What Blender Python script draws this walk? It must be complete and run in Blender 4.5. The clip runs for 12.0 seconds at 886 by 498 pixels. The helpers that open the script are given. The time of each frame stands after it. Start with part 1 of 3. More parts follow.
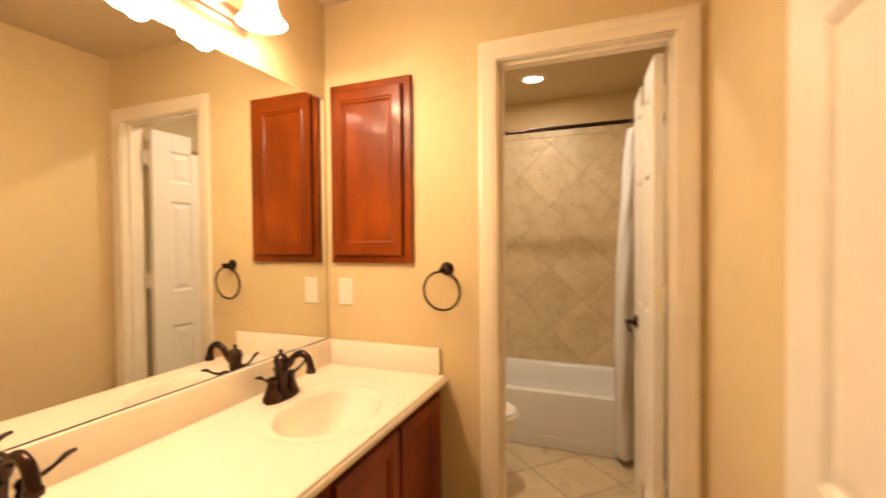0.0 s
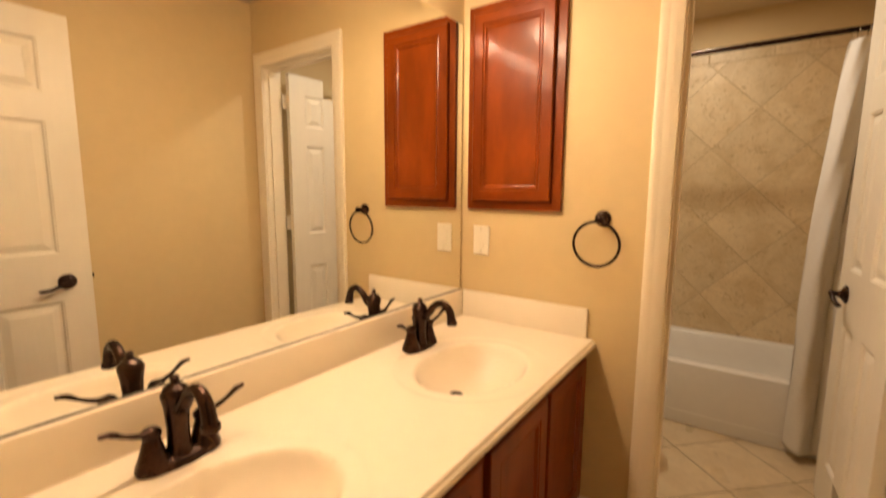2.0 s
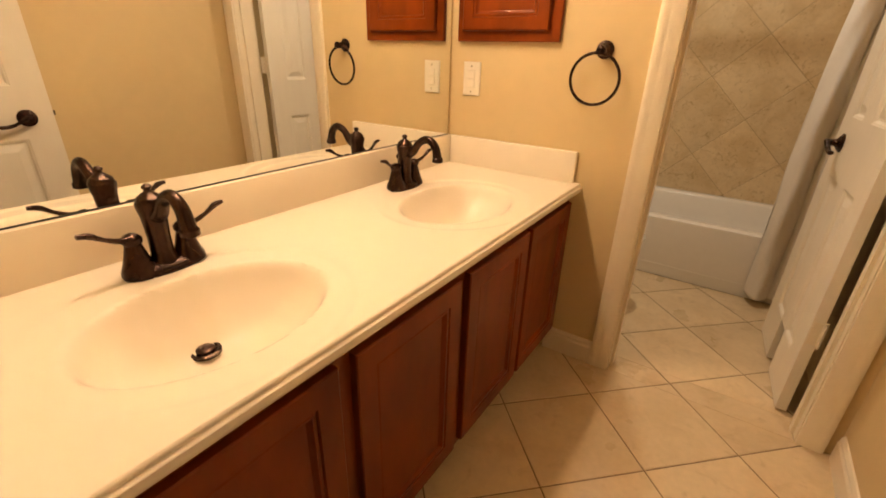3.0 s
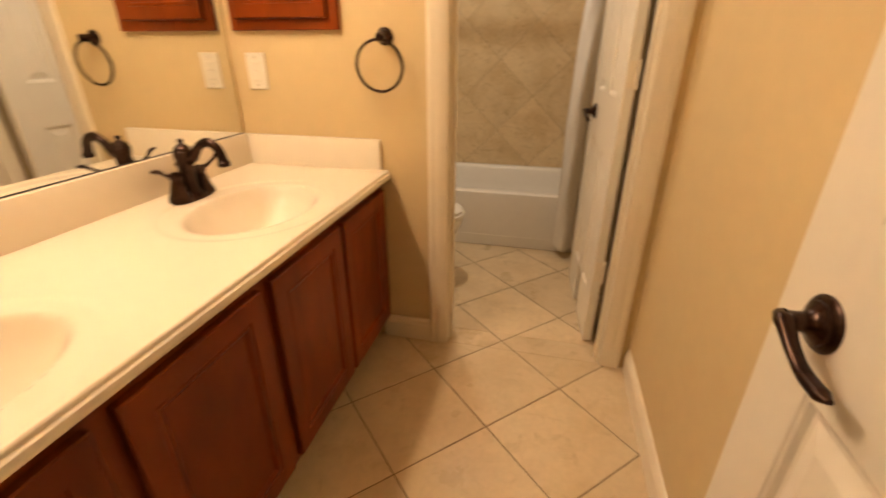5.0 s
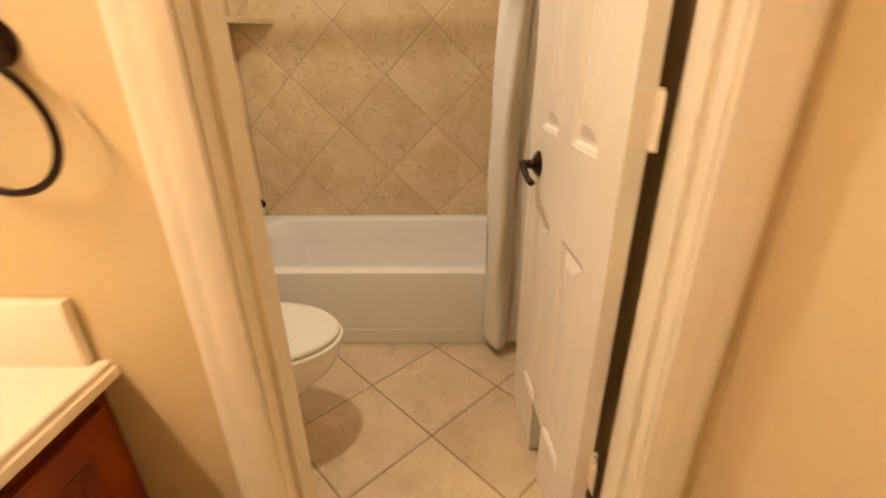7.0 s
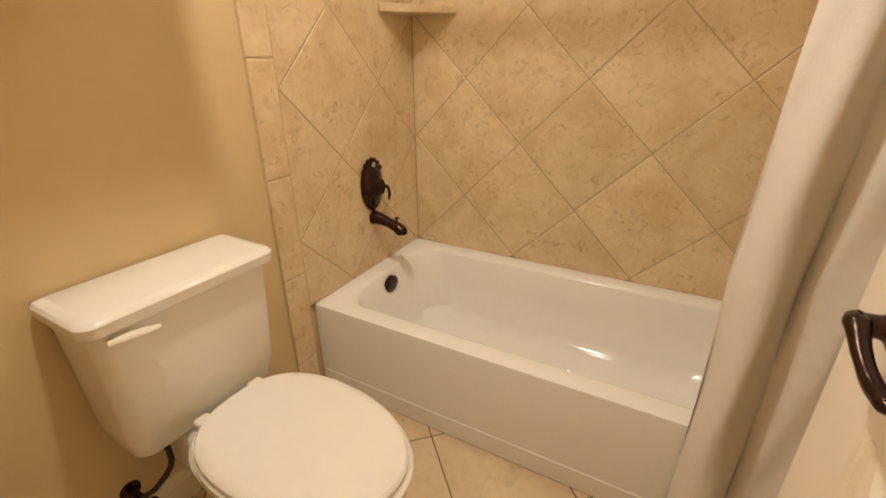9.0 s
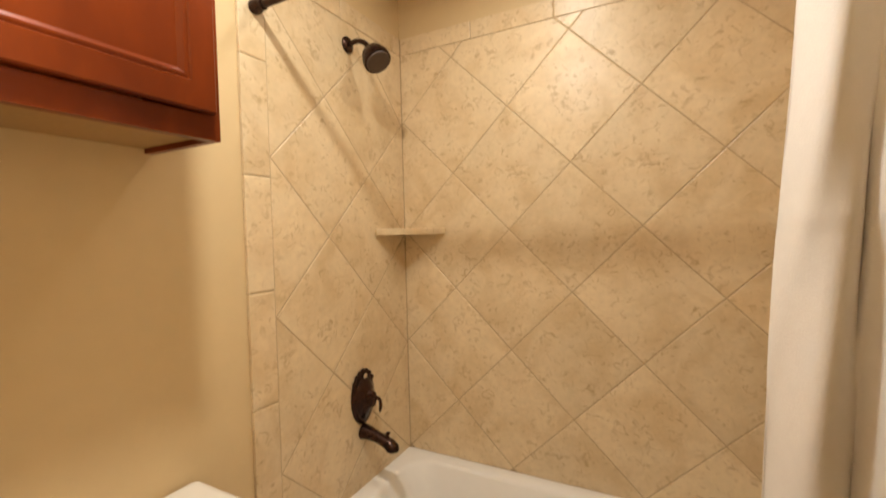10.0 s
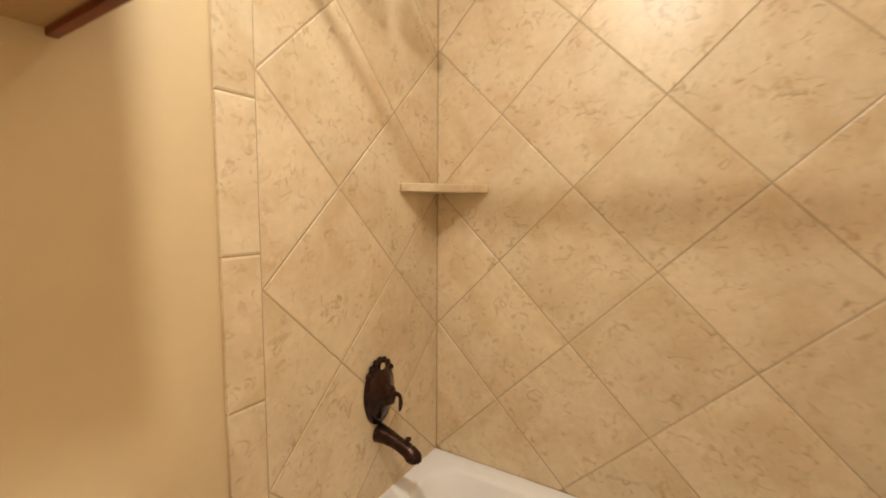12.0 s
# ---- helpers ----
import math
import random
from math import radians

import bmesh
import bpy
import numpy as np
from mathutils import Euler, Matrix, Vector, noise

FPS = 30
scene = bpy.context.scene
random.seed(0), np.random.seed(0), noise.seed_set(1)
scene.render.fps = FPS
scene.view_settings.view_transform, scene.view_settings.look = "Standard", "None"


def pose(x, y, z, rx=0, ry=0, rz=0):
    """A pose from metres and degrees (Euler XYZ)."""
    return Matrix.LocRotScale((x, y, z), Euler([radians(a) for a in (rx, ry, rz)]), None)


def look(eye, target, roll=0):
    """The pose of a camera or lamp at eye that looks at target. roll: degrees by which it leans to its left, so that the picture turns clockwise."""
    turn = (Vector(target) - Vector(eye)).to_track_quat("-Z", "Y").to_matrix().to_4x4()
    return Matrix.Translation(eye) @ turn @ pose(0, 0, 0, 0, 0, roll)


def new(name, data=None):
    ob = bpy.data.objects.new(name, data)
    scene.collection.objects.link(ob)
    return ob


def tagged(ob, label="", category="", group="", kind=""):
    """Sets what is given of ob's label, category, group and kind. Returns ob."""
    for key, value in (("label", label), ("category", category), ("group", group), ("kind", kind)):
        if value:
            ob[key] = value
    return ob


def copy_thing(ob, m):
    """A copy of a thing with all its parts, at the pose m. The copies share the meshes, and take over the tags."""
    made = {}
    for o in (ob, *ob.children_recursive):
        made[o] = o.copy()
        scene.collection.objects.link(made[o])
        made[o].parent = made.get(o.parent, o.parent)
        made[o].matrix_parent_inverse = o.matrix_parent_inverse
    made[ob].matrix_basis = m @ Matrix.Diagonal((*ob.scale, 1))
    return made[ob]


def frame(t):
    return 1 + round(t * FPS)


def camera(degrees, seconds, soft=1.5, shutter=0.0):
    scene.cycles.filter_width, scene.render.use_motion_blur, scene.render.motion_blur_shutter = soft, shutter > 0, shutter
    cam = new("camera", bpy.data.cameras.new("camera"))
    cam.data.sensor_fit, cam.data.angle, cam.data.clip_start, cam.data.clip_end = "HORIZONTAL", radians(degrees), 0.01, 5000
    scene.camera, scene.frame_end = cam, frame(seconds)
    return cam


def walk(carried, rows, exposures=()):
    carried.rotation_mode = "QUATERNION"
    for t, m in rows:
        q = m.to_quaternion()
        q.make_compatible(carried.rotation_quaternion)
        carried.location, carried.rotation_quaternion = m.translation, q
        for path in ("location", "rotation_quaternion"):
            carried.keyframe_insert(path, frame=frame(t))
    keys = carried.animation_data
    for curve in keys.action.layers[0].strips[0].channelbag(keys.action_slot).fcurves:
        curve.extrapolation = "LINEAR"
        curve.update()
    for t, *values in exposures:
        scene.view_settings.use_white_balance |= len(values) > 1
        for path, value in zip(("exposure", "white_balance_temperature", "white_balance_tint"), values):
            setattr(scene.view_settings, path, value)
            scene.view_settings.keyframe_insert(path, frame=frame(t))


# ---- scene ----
cam = camera(91.3, 12.0, soft=1.7, shutter=0.5)
PATH = [
    (0, (0.027, 0.0, 1.35), (-0.703, 1.861, 1.311), -0.5),
    (0.5, (-0.062, 0.088, 1.371), (-1.115, 1.788, 1.351), -0.5),
    (1, (-0.158, 0.086, 1.397), (-1.309, 1.722, 1.392), -0.7),
    (1.5, (-0.184, 0.091, 1.376), (-1.366, 1.704, 1.347), -0.5),
    (2, (-0.199, 0.096, 1.322), (-1.341, 1.717, 1.061), 0.4),
    (2.5, (-0.207, 0.097, 1.221), (-1.273, 1.659, 0.571), 1.5),
    (2.7, (-0.195, 0.103, 1.194), (-1.232, 1.637, 0.438), 1.7),
    (4.3, (-0.168, 0.119, 1.204), (-1.101, 1.654, 0.325), 0.9),
    (4.4, (-0.154, 0.136, 1.206), (-1.008, 1.717, 0.328), 0.6),
    (4.5, (-0.14, 0.137, 1.207), (-0.952, 1.743, 0.335), 0.4),
    (5, (-0.068, 0.188, 1.191), (-0.483, 1.955, 0.352), 0.1),
    (5.5, (-0.084, 0.281, 1.193), (-0.253, 2.086, 0.347), -1.4),
    (6, (-0.106, 0.459, 1.163), (-0.179, 2.264, 0.306), -1.3),
    (6.3, (-0.093, 0.677, 1.186), (-0.098, 2.49, 0.343), -0.3),
    (6.5, (-0.094, 0.812, 1.215), (-0.107, 2.631, 0.383), -0.6),
    (6.7, (-0.099, 0.96, 1.208), (-0.107, 2.787, 0.395), -1.0),
    (8.3, (-0.049, 1.82, 1.202), (-0.779, 3.484, 0.366), 1.0),
    (8.5, (-0.07, 1.829, 1.18), (-0.904, 3.455, 0.368), 0.3),
    (9, (-0.087, 1.846, 1.18), (-0.988, 3.449, 0.393), -0.5),
    (9.5, (-0.104, 1.868, 1.268), (-1.032, 3.588, 0.845), -1.2),
    (10, (-0.108, 1.873, 1.361), (-1.038, 3.642, 1.291), -1.4),
    (10.5, (-0.1, 1.888, 1.378), (-1.049, 3.648, 1.367), -1.3),
    (11, (-0.11, 1.902, 1.361), (-1.083, 3.65, 1.321), -1.1),
    (11.5, (-0.185, 2.031, 1.315), (-1.16, 3.772, 1.176), -1.2),
    (12, (-0.314, 2.193, 1.303), (-1.367, 3.883, 1.12), 0.3),
]
walk(cam, [(t, look(eye, target, roll)) for t, eye, target, roll in PATH],
     exposures=[(0, 0.38, 6450, 10), (0.7, 0.16, 6500, 10), (1.5, 0.0, 6500, 10), (2.7, 0.05, 6500, 10), (4.5, 0.06, 6450, 10), (5.5, 0.27, 6300, 10), (6.0, 0.40, 6300, 10), (6.7, 0.46, 6300, 9),
                (8.3, 0.5, 5950, 9), (9.0, 0.68, 5850, 9), (9.5, 0.66, 5750, 8), (10.0, 0.66, 5550, 7), (10.5, 0.82, 5350, 7), (11.5, 0.80, 5450, 7), (12, 0.77, 5400, 7)])

# ---- lights ----
WARM = (1.0, 0.755, 0.52)
SOFT_WHITE = (1.0, 0.86, 0.67)
world = bpy.data.worlds.new("dim_house")
world.use_nodes = True
world.node_tree.nodes["Background"].inputs[0].default_value = (1.0, 0.8, 0.55, 1)
world.node_tree.nodes["Background"].inputs[1].default_value = 0.02
scene.world = world
VANITY_WATTS, SHADE_GLOW, BATH_WATTS, TUB_WATTS = 6.3, 12.0, 10.9, 2.5
SHADE_YS = (1.19, 0.95, 0.71, 0.47)


def lamp(name, kind, watts, place, size, color=WARM):
    data = bpy.data.lights.new(name, kind)
    data.energy, data.color = watts, color
    if kind == "AREA":
        data.shape, data.size = "DISK", size
    else:
        data.shadow_soft_size = size
    ob = new(name, data)
    ob.location = place
    return ob


CEIL = 2.47
for sy in SHADE_YS:
    lamp("vanity_bulb", "POINT", VANITY_WATTS, (-1.11, sy, 2.10), 0.035)
lamp("bath_bulb", "AREA", BATH_WATTS, (-0.62, 2.335, CEIL - 0.02), 0.10, SOFT_WHITE)
lamp("tub_bulb", "AREA", TUB_WATTS, (-0.49, 3.06, CEIL - 0.02), 0.12, SOFT_WHITE)


# ---- materials ----
def material(name, color, rough=0.5, metal=0.0, vary=0.06, scale=6.0, bump=0.0, bump_scale=60.0, second=None, second_scale=3.0,
             second_amount=0.5, coat=0.0, stretch=(1, 1, 1), random_tone=0.0, rough_vary=0.08, spec=0.5, second_detail=6.0, twist=0.6, emission=0.0, sharp=(0.4, 0.65), detail=4.0, cluster=0.0, cloud=None):
    """A surface with variation at two scales, fine relief and optional mottling towards a second colour."""
    m = bpy.data.materials.new(name)
    m.use_nodes = True
    nt = m.node_tree
    N, L = nt.nodes, nt.links
    b = N["Principled BSDF"]
    b.inputs["Metallic"].default_value = metal
    b.inputs["Coat Weight"].default_value = coat
    b.inputs["Specular IOR Level"].default_value = spec
    b.inputs["Coat Roughness"].default_value = 0.12
    co = N.new("ShaderNodeTexCoord")
    mp = N.new("ShaderNodeMapping")
    mp.inputs["Scale"].default_value = stretch
    info = N.new("ShaderNodeObjectInfo")
    shift = N.new("ShaderNodeVectorMath")
    shift.operation = "MULTIPLY_ADD"
    comb = N.new("ShaderNodeCombineXYZ")
    for i in range(3):
        L.new(info.outputs["Random"], comb.inputs[i])
    L.new(comb.outputs[0], shift.inputs[0])
    shift.inputs[1].default_value = (7.3, 11.7, 5.1) if random_tone else (0, 0, 0)
    L.new(co.outputs["Object"], shift.inputs[2])
    L.new(shift.outputs[0], mp.inputs[0])

    def noise_node(s, d=detail):
        n = N.new("ShaderNodeTexNoise")
        n.inputs["Scale"].default_value, n.inputs["Detail"].default_value = s, d
        L.new(mp.outputs[0], n.inputs["Vector"])
        return n

    big, fine = noise_node(scale), noise_node(scale * 9)
    mixn = N.new("ShaderNodeMath")
    mixn.operation = "ADD"
    L.new(big.outputs[0], mixn.inputs[0])
    L.new(fine.outputs[0], mixn.inputs[1])
    rng = N.new("ShaderNodeMapRange")
    rng.inputs["From Min"].default_value, rng.inputs["From Max"].default_value = 0.6, 1.4
    rng.inputs["To Min"].default_value, rng.inputs["To Max"].default_value = 1 - vary, 1 + vary
    L.new(mixn.outputs[0], rng.inputs[0])
    col = N.new("ShaderNodeRGB")
    col.outputs[0].default_value = (*color, 1)
    out = col.outputs[0]
    if second:
        n2 = noise_node(second_scale, second_detail)
        n2.inputs["Distortion"].default_value = twist
        r2 = N.new("ShaderNodeMapRange")
        r2.inputs["From Min"].default_value, r2.inputs["From Max"].default_value = sharp
        r2.inputs["To Max"].default_value = second_amount
        L.new(n2.outputs[0], r2.inputs[0])
        mx = N.new("ShaderNodeMix")
        mx.data_type = "RGBA"
        amount = r2.outputs[0]
        if cluster:
            n3 = noise_node(cluster, 2.0)
            r3 = N.new("ShaderNodeMapRange")
            r3.inputs["From Min"].default_value, r3.inputs["From Max"].default_value = 0.36, 0.60
            r3.inputs["To Min"].default_value = 0.12
            L.new(n3.outputs[0], r3.inputs[0])
            gather = N.new("ShaderNodeMath")
            gather.operation = "MULTIPLY"
            L.new(amount, gather.inputs[0])
            L.new(r3.outputs[0], gather.inputs[1])
            amount = gather.outputs[0]
        if cloud:
            n4 = noise_node(6.5, 5.0)
            n4.inputs["Distortion"].default_value = 0.8
            r4 = N.new("ShaderNodeMapRange")
            r4.inputs["From Min"].default_value, r4.inputs["From Max"].default_value = 0.42, 0.68
            r4.inputs["To Max"].default_value = 0.75
            L.new(n4.outputs[0], r4.inputs[0])
            base = N.new("ShaderNodeMix")
            base.data_type = "RGBA"
            L.new(r4.outputs[0], base.inputs["Factor"])
            L.new(out, base.inputs[6])
            base.inputs[7].default_value = (*cloud, 1)
            out = base.outputs[2]
        L.new(amount, mx.inputs["Factor"])
        L.new(out, mx.inputs[6])
        mx.inputs[7].default_value = (*second, 1)
        out = mx.outputs[2]
    sc = N.new("ShaderNodeVectorMath")
    sc.operation = "SCALE"
    L.new(out, sc.inputs[0])
    if random_tone:
        rt = N.new("ShaderNodeMapRange")
        rt.inputs["To Min"].default_value, rt.inputs["To Max"].default_value = 1 - random_tone, 1 + random_tone
        L.new(info.outputs["Random"], rt.inputs[0])
        mul = N.new("ShaderNodeMath")
        mul.operation = "MULTIPLY"
        L.new(rng.outputs[0], mul.inputs[0])
        L.new(rt.outputs[0], mul.inputs[1])
        L.new(mul.outputs[0], sc.inputs["Scale"])
    else:
        L.new(rng.outputs[0], sc.inputs["Scale"])
    L.new(sc.outputs[0], b.inputs["Base Color"])
    rr = N.new("ShaderNodeMapRange")
    rr.inputs["To Min"].default_value, rr.inputs["To Max"].default_value = max(0.02, rough - rough_vary), rough + rough_vary
    L.new(big.outputs[0], rr.inputs[0])
    L.new(rr.outputs[0], b.inputs["Roughness"])
    if bump:
        nb = noise_node(bump_scale, 3.0)
        bp = N.new("ShaderNodeBump")
        bp.inputs["Strength"].default_value, bp.inputs["Distance"].default_value = bump, 0.002
        L.new(nb.outputs[0], bp.inputs["Height"])
        L.new(bp.outputs[0], b.inputs["Normal"])
    if emission:
        b.inputs["Emission Color"].default_value = (*WARM, 1)
        b.inputs["Emission Strength"].default_value = emission
    return m


PAINT = material("wall_paint", (0.648, 0.498, 0.270), 0.6, vary=0.03, scale=2.0, bump=0.08, bump_scale=140)
CEILING = material("ceiling_paint", (0.62, 0.50, 0.32), 0.8, vary=0.03, scale=2.0, bump=0.5, bump_scale=90)
TRIM = material("trim_paint", (0.81, 0.72, 0.565), 0.35, vary=0.02, scale=4.0)
DOOR = material("door_paint", (0.80, 0.74, 0.63), 0.38, vary=0.03, scale=3.0, bump=0.12, bump_scale=70, stretch=(1, 1, 0.15))
CHERRY = material("cherry_wood", (0.230, 0.042, 0.0030), 0.34, spec=0.14, vary=0.10, scale=3.0, detail=2.5, second=(0.085, 0.013, 0.0012), second_scale=4.5, second_detail=2.5, twist=0.4,
                  second_amount=0.75, coat=0.12, stretch=(1.6, 1.6, 0.6), sharp=(0.32, 0.72), rough_vary=0.04)
# darker copy of the cherry: the toe recess's shade put into the colour
CHERRY_SHADED = material("cherry_wood_recess_shade", (0.10, 0.022, 0.005), 0.4, vary=0.1, scale=5.0, coat=0.2, stretch=(2.2, 2.2, 0.5))
BIRCH = material("bare_birch", (0.42, 0.26, 0.10), 0.55, vary=0.1, scale=5.0, stretch=(1, 5, 5))
COUNTER = material("cultured_marble", (0.87, 0.79, 0.66), 0.25, vary=0.012, scale=3.0, detail=1.5, spec=0.3, rough_vary=0.03)
PORCELAIN = material("white_porcelain", (0.82, 0.78, 0.70), 0.1, vary=0.02, scale=3.0, rough_vary=0.03)
ENAMEL = material("tub_enamel", (0.84, 0.81, 0.76), 0.1, vary=0.02, scale=3.0, rough_vary=0.04)
PLASTIC = material("ivory_plastic", (0.80, 0.74, 0.62), 0.3, vary=0.02)
BRONZE = material("oil_rubbed_bronze", (0.032, 0.015, 0.010), 0.26, metal=0.7, vary=0.3, scale=14.0, second=(0.08, 0.032, 0.015), second_scale=22.0, second_amount=0.35)
CHROME = material("bright_metal", (0.75, 0.72, 0.66), 0.15, metal=1.0, vary=0.03)
NICKEL = material("brushed_copper_nickel", (0.50, 0.32, 0.22), 0.3, metal=0.9, vary=0.06, stretch=(1, 0.1, 1))
BLACK = material("black_rubber", (0.015, 0.013, 0.012), 0.5, vary=0.1)
FLOOR_TILE = material("floor_tile", (0.67, 0.53, 0.34), 0.3, vary=0.07, scale=5.0, second=(0.42, 0.30, 0.165), second_scale=13.0, second_amount=0.50, twist=1.5,
                      sharp=(0.53, 0.74), random_tone=0.06, cluster=7.0, cloud=(0.60, 0.455, 0.27), bump=0.12, bump_scale=45)
WALL_TILE = material("wall_tile", (0.715, 0.575, 0.36), 0.36, vary=0.08, scale=5.0, second=(0.36, 0.22, 0.085), second_scale=30.0, second_amount=0.60, second_detail=6.0, twist=1.5,
                     sharp=(0.54, 0.70), random_tone=0.05, bump=0.16, bump_scale=40, cluster=11.0, cloud=(0.60, 0.44, 0.235))
GROUT = material("brown_grout", (0.22, 0.145, 0.08), 0.85, vary=0.12, scale=12.0, bump=0.3, bump_scale=200)
WALL_GROUT = material("tan_grout", (0.47, 0.35, 0.21), 0.85, vary=0.1, scale=12.0, bump=0.3, bump_scale=200)
CLOTH = material("white_curtain_cloth", (0.81, 0.775, 0.73), 0.75, vary=0.03, scale=5.0, bump=0.3, bump_scale=260)
FROST = material("lit_frosted_glass", (0.9, 0.82, 0.66), 0.4, vary=0.02, emission=SHADE_GLOW)
LENS = material("lit_lens", (0.9, 0.86, 0.75), 0.4, vary=0.02, emission=14.0)
MIRROR = bpy.data.materials.new("silvered_mirror")
MIRROR.use_nodes = True
MIRROR.node_tree.nodes["Principled BSDF"].inputs["Base Color"].default_value = (0.86, 0.87, 0.84, 1)
MIRROR.node_tree.nodes["Principled BSDF"].inputs["Metallic"].default_value = 1.0
MIRROR.node_tree.nodes["Principled BSDF"].inputs["Roughness"].default_value = 0.004


# ---- building helpers ----
def link_mesh(name, bm, mat, smooth=False):
    bmesh.ops.recalc_face_normals(bm, faces=bm.faces[:])
    me = bpy.data.meshes.new(name)
    bm.to_mesh(me)
    bm.free()
    me.materials.append(mat)
    if smooth:
        me.polygons.foreach_set("use_smooth", [True] * len(me.polygons))
        me.set_sharp_from_angle(angle=radians(38))
    return new(name, me)


def part(name, bm, mat, parent, label="", smooth=True):
    ob = link_mesh(name, bm, mat, smooth)
    ob.parent = parent
    if label:
        tagged(ob, label)
    return ob


def thing(name, place, label, category, group="", kind="", turn=0):
    ob = new(name)
    ob.empty_display_size = 0.05
    ob.matrix_basis = pose(*place, 0, 0, turn)
    return tagged(ob, label, category, group, kind)


def box(bm, x0, x1, y0, y1, z0, z1, bevel=0.0, segments=2):
    vs = bmesh.ops.create_cube(bm, size=1, matrix=Matrix.LocRotScale(((x0 + x1) / 2, (y0 + y1) / 2, (z0 + z1) / 2), None, (x1 - x0, y1 - y0, z1 - z0)))["verts"]
    if bevel:
        es = list({e for v in vs for e in v.link_edges})
        bmesh.ops.bevel(bm, geom=es, offset=bevel, segments=segments, affect="EDGES", profile=0.5)
    return bm


def boxes(*rows, bevel=0.0):
    bm = bmesh.new()
    for r in rows:
        box(bm, *r, bevel=bevel)
    return bm


def loft(bm, rings, close=True, cap0=True, cap1=True):
    """Skin rings of equally many points."""
    vs = [[bm.verts.new(p) for p in r] for r in rings]
    n = len(vs[0])
    for a, b in zip(vs, vs[1:]):
        for i in range(n if close else n - 1):
            j = (i + 1) % n
            bm.faces.new((a[i], a[j], b[j], b[i]))
    if cap0:
        bm.faces.new(vs[0][::-1])
    if cap1:
        bm.faces.new(vs[-1])
    return bm


def lathe(bm, profile, m=None, segs=24, cap0=True, cap1=True, sx=1.0, sy=1.0):
    m = m or Matrix()
    rings = [[m @ Vector((sx * r * math.cos(a), sy * r * math.sin(a), z)) for a in (2 * math.pi * i / segs for i in range(segs))] for r, z in profile]
    return loft(bm, rings, True, cap0, cap1)


def smooth_path(pts, n=6):
    """Catmull-Rom through pts."""
    P = [Vector(p) for p in pts]
    P = [2 * P[0] - P[1]] + P + [2 * P[-1] - P[-2]]
    out = []
    for i in range(1, len(P) - 2):
        for k in range(n):
            t = k / n
            a, b, c, d = P[i - 1:i + 3]
            out.append(0.5 * ((2 * b) + (c - a) * t + (2 * a - 5 * b + 4 * c - d) * t * t + (3 * b - a - 3 * c + d) * t ** 3))
    out.append(P[-2])
    return out


def tube(bm, pts, radii, segs=12, flat=1.0):
    """A round bar along pts; radii: one, or as many as pts, blended."""
    pts = [Vector(p) for p in pts]
    rs = radii if isinstance(radii, (list, tuple)) else [radii, radii]
    rings = []
    up = Vector((0, 0, 1))
    for i, p in enumerate(pts):
        d = (pts[min(i + 1, len(pts) - 1)] - pts[max(i - 1, 0)]).normalized()
        side = d.cross(up)
        if side.length < 0.05:
            side = d.cross(Vector((1, 0, 0)))
        side.normalize()
        top = side.cross(d)
        f = i / (len(pts) - 1) * (len(rs) - 1)
        k = min(int(f), len(rs) - 2)
        r = rs[k] + (rs[k + 1] - rs[k]) * (f - k)
        rings.append([p + r * (math.cos(a) * side + flat * math.sin(a) * top) for a in (2 * math.pi * j / segs for j in range(segs))])
    return loft(bm, rings)


def nested(bm, w, h, prof, m):
    """Nested rectangles: prof rows (inset, height) from the outer back edge to the middle field, local z out of the face."""
    rings = [[m @ Vector(p) for p in ((i, i, z), (w - i, i, z), (w - i, h - i, z), (i, h - i, z))] for i, z in prof]
    return loft(bm, rings, True, True, True)


# faces: local x and y along the face, local z out of it
def facing(origin, along, up, out):
    m = Matrix.Identity(4)
    for c, v in enumerate((along, up, out)):
        m.col[c][:3] = v
    m.col[3][:3] = origin
    return m


# ---- setting ----
WX, EX, FY, BY = -1.255, 0.340, 1.74, 1.855      # vanity wall, opposite wall, the doorway wall's two faces
BWX, BEX, TY = -1.20, 0.33, 3.568               # bath walls
SY = -0.04                                       # entry wall's inner face
OX0, OX1, OZ = -0.410, 0.232, 2.08               # bath doorway
EX0, EX1, EZ = -0.60, 0.289, 2.10                # entry doorway


def wall(name, label, *rows):
    return tagged(link_mesh(name, boxes(*rows), PAINT), label, "wall", kind="structure")


wall("wall_west", "warm beige painted wall behind the vanity mirror", (WX - 0.12, WX, SY - 0.12, FY, 0, CEIL))
wall("wall_east", "warm beige painted plain wall beside the entry door", (EX, EX + 0.12, SY - 0.12, FY, 0, CEIL))
wall("wall_doorway", "beige painted wall with the doorway to the bath", (WX - 0.12, OX0 - 0.02, FY, BY, 0, CEIL), (OX1 + 0.02, EX + 0.16, FY, BY, 0, CEIL), (OX0 - 0.02, OX1 + 0.02, FY, BY, OZ + 0.02, CEIL))
wall("wall_entry", "beige painted wall with the entry doorway", (WX, EX0 - 0.02, SY - 0.12, SY, 0, CEIL), (EX1 + 0.02, EX, SY - 0.12, SY, 0, CEIL), (EX0 - 0.02, EX1 + 0.02, SY - 0.12, SY, EZ + 0.02, CEIL))
wall("wall_bath_west", "beige painted wall behind the toilet", (BWX - 0.12, BWX, BY, TY, 0, CEIL))
# second block: added thickness behind the open door that darkens its hinge gap
wall("wall_bath_east", "beige painted wall at the far end of the tub, thickened to darken behind the door", (BEX, BEX + 0.12, 2.70, TY, 0, CEIL), (0.30, BEX + 0.12, BY, 2.70, 0, CEIL))
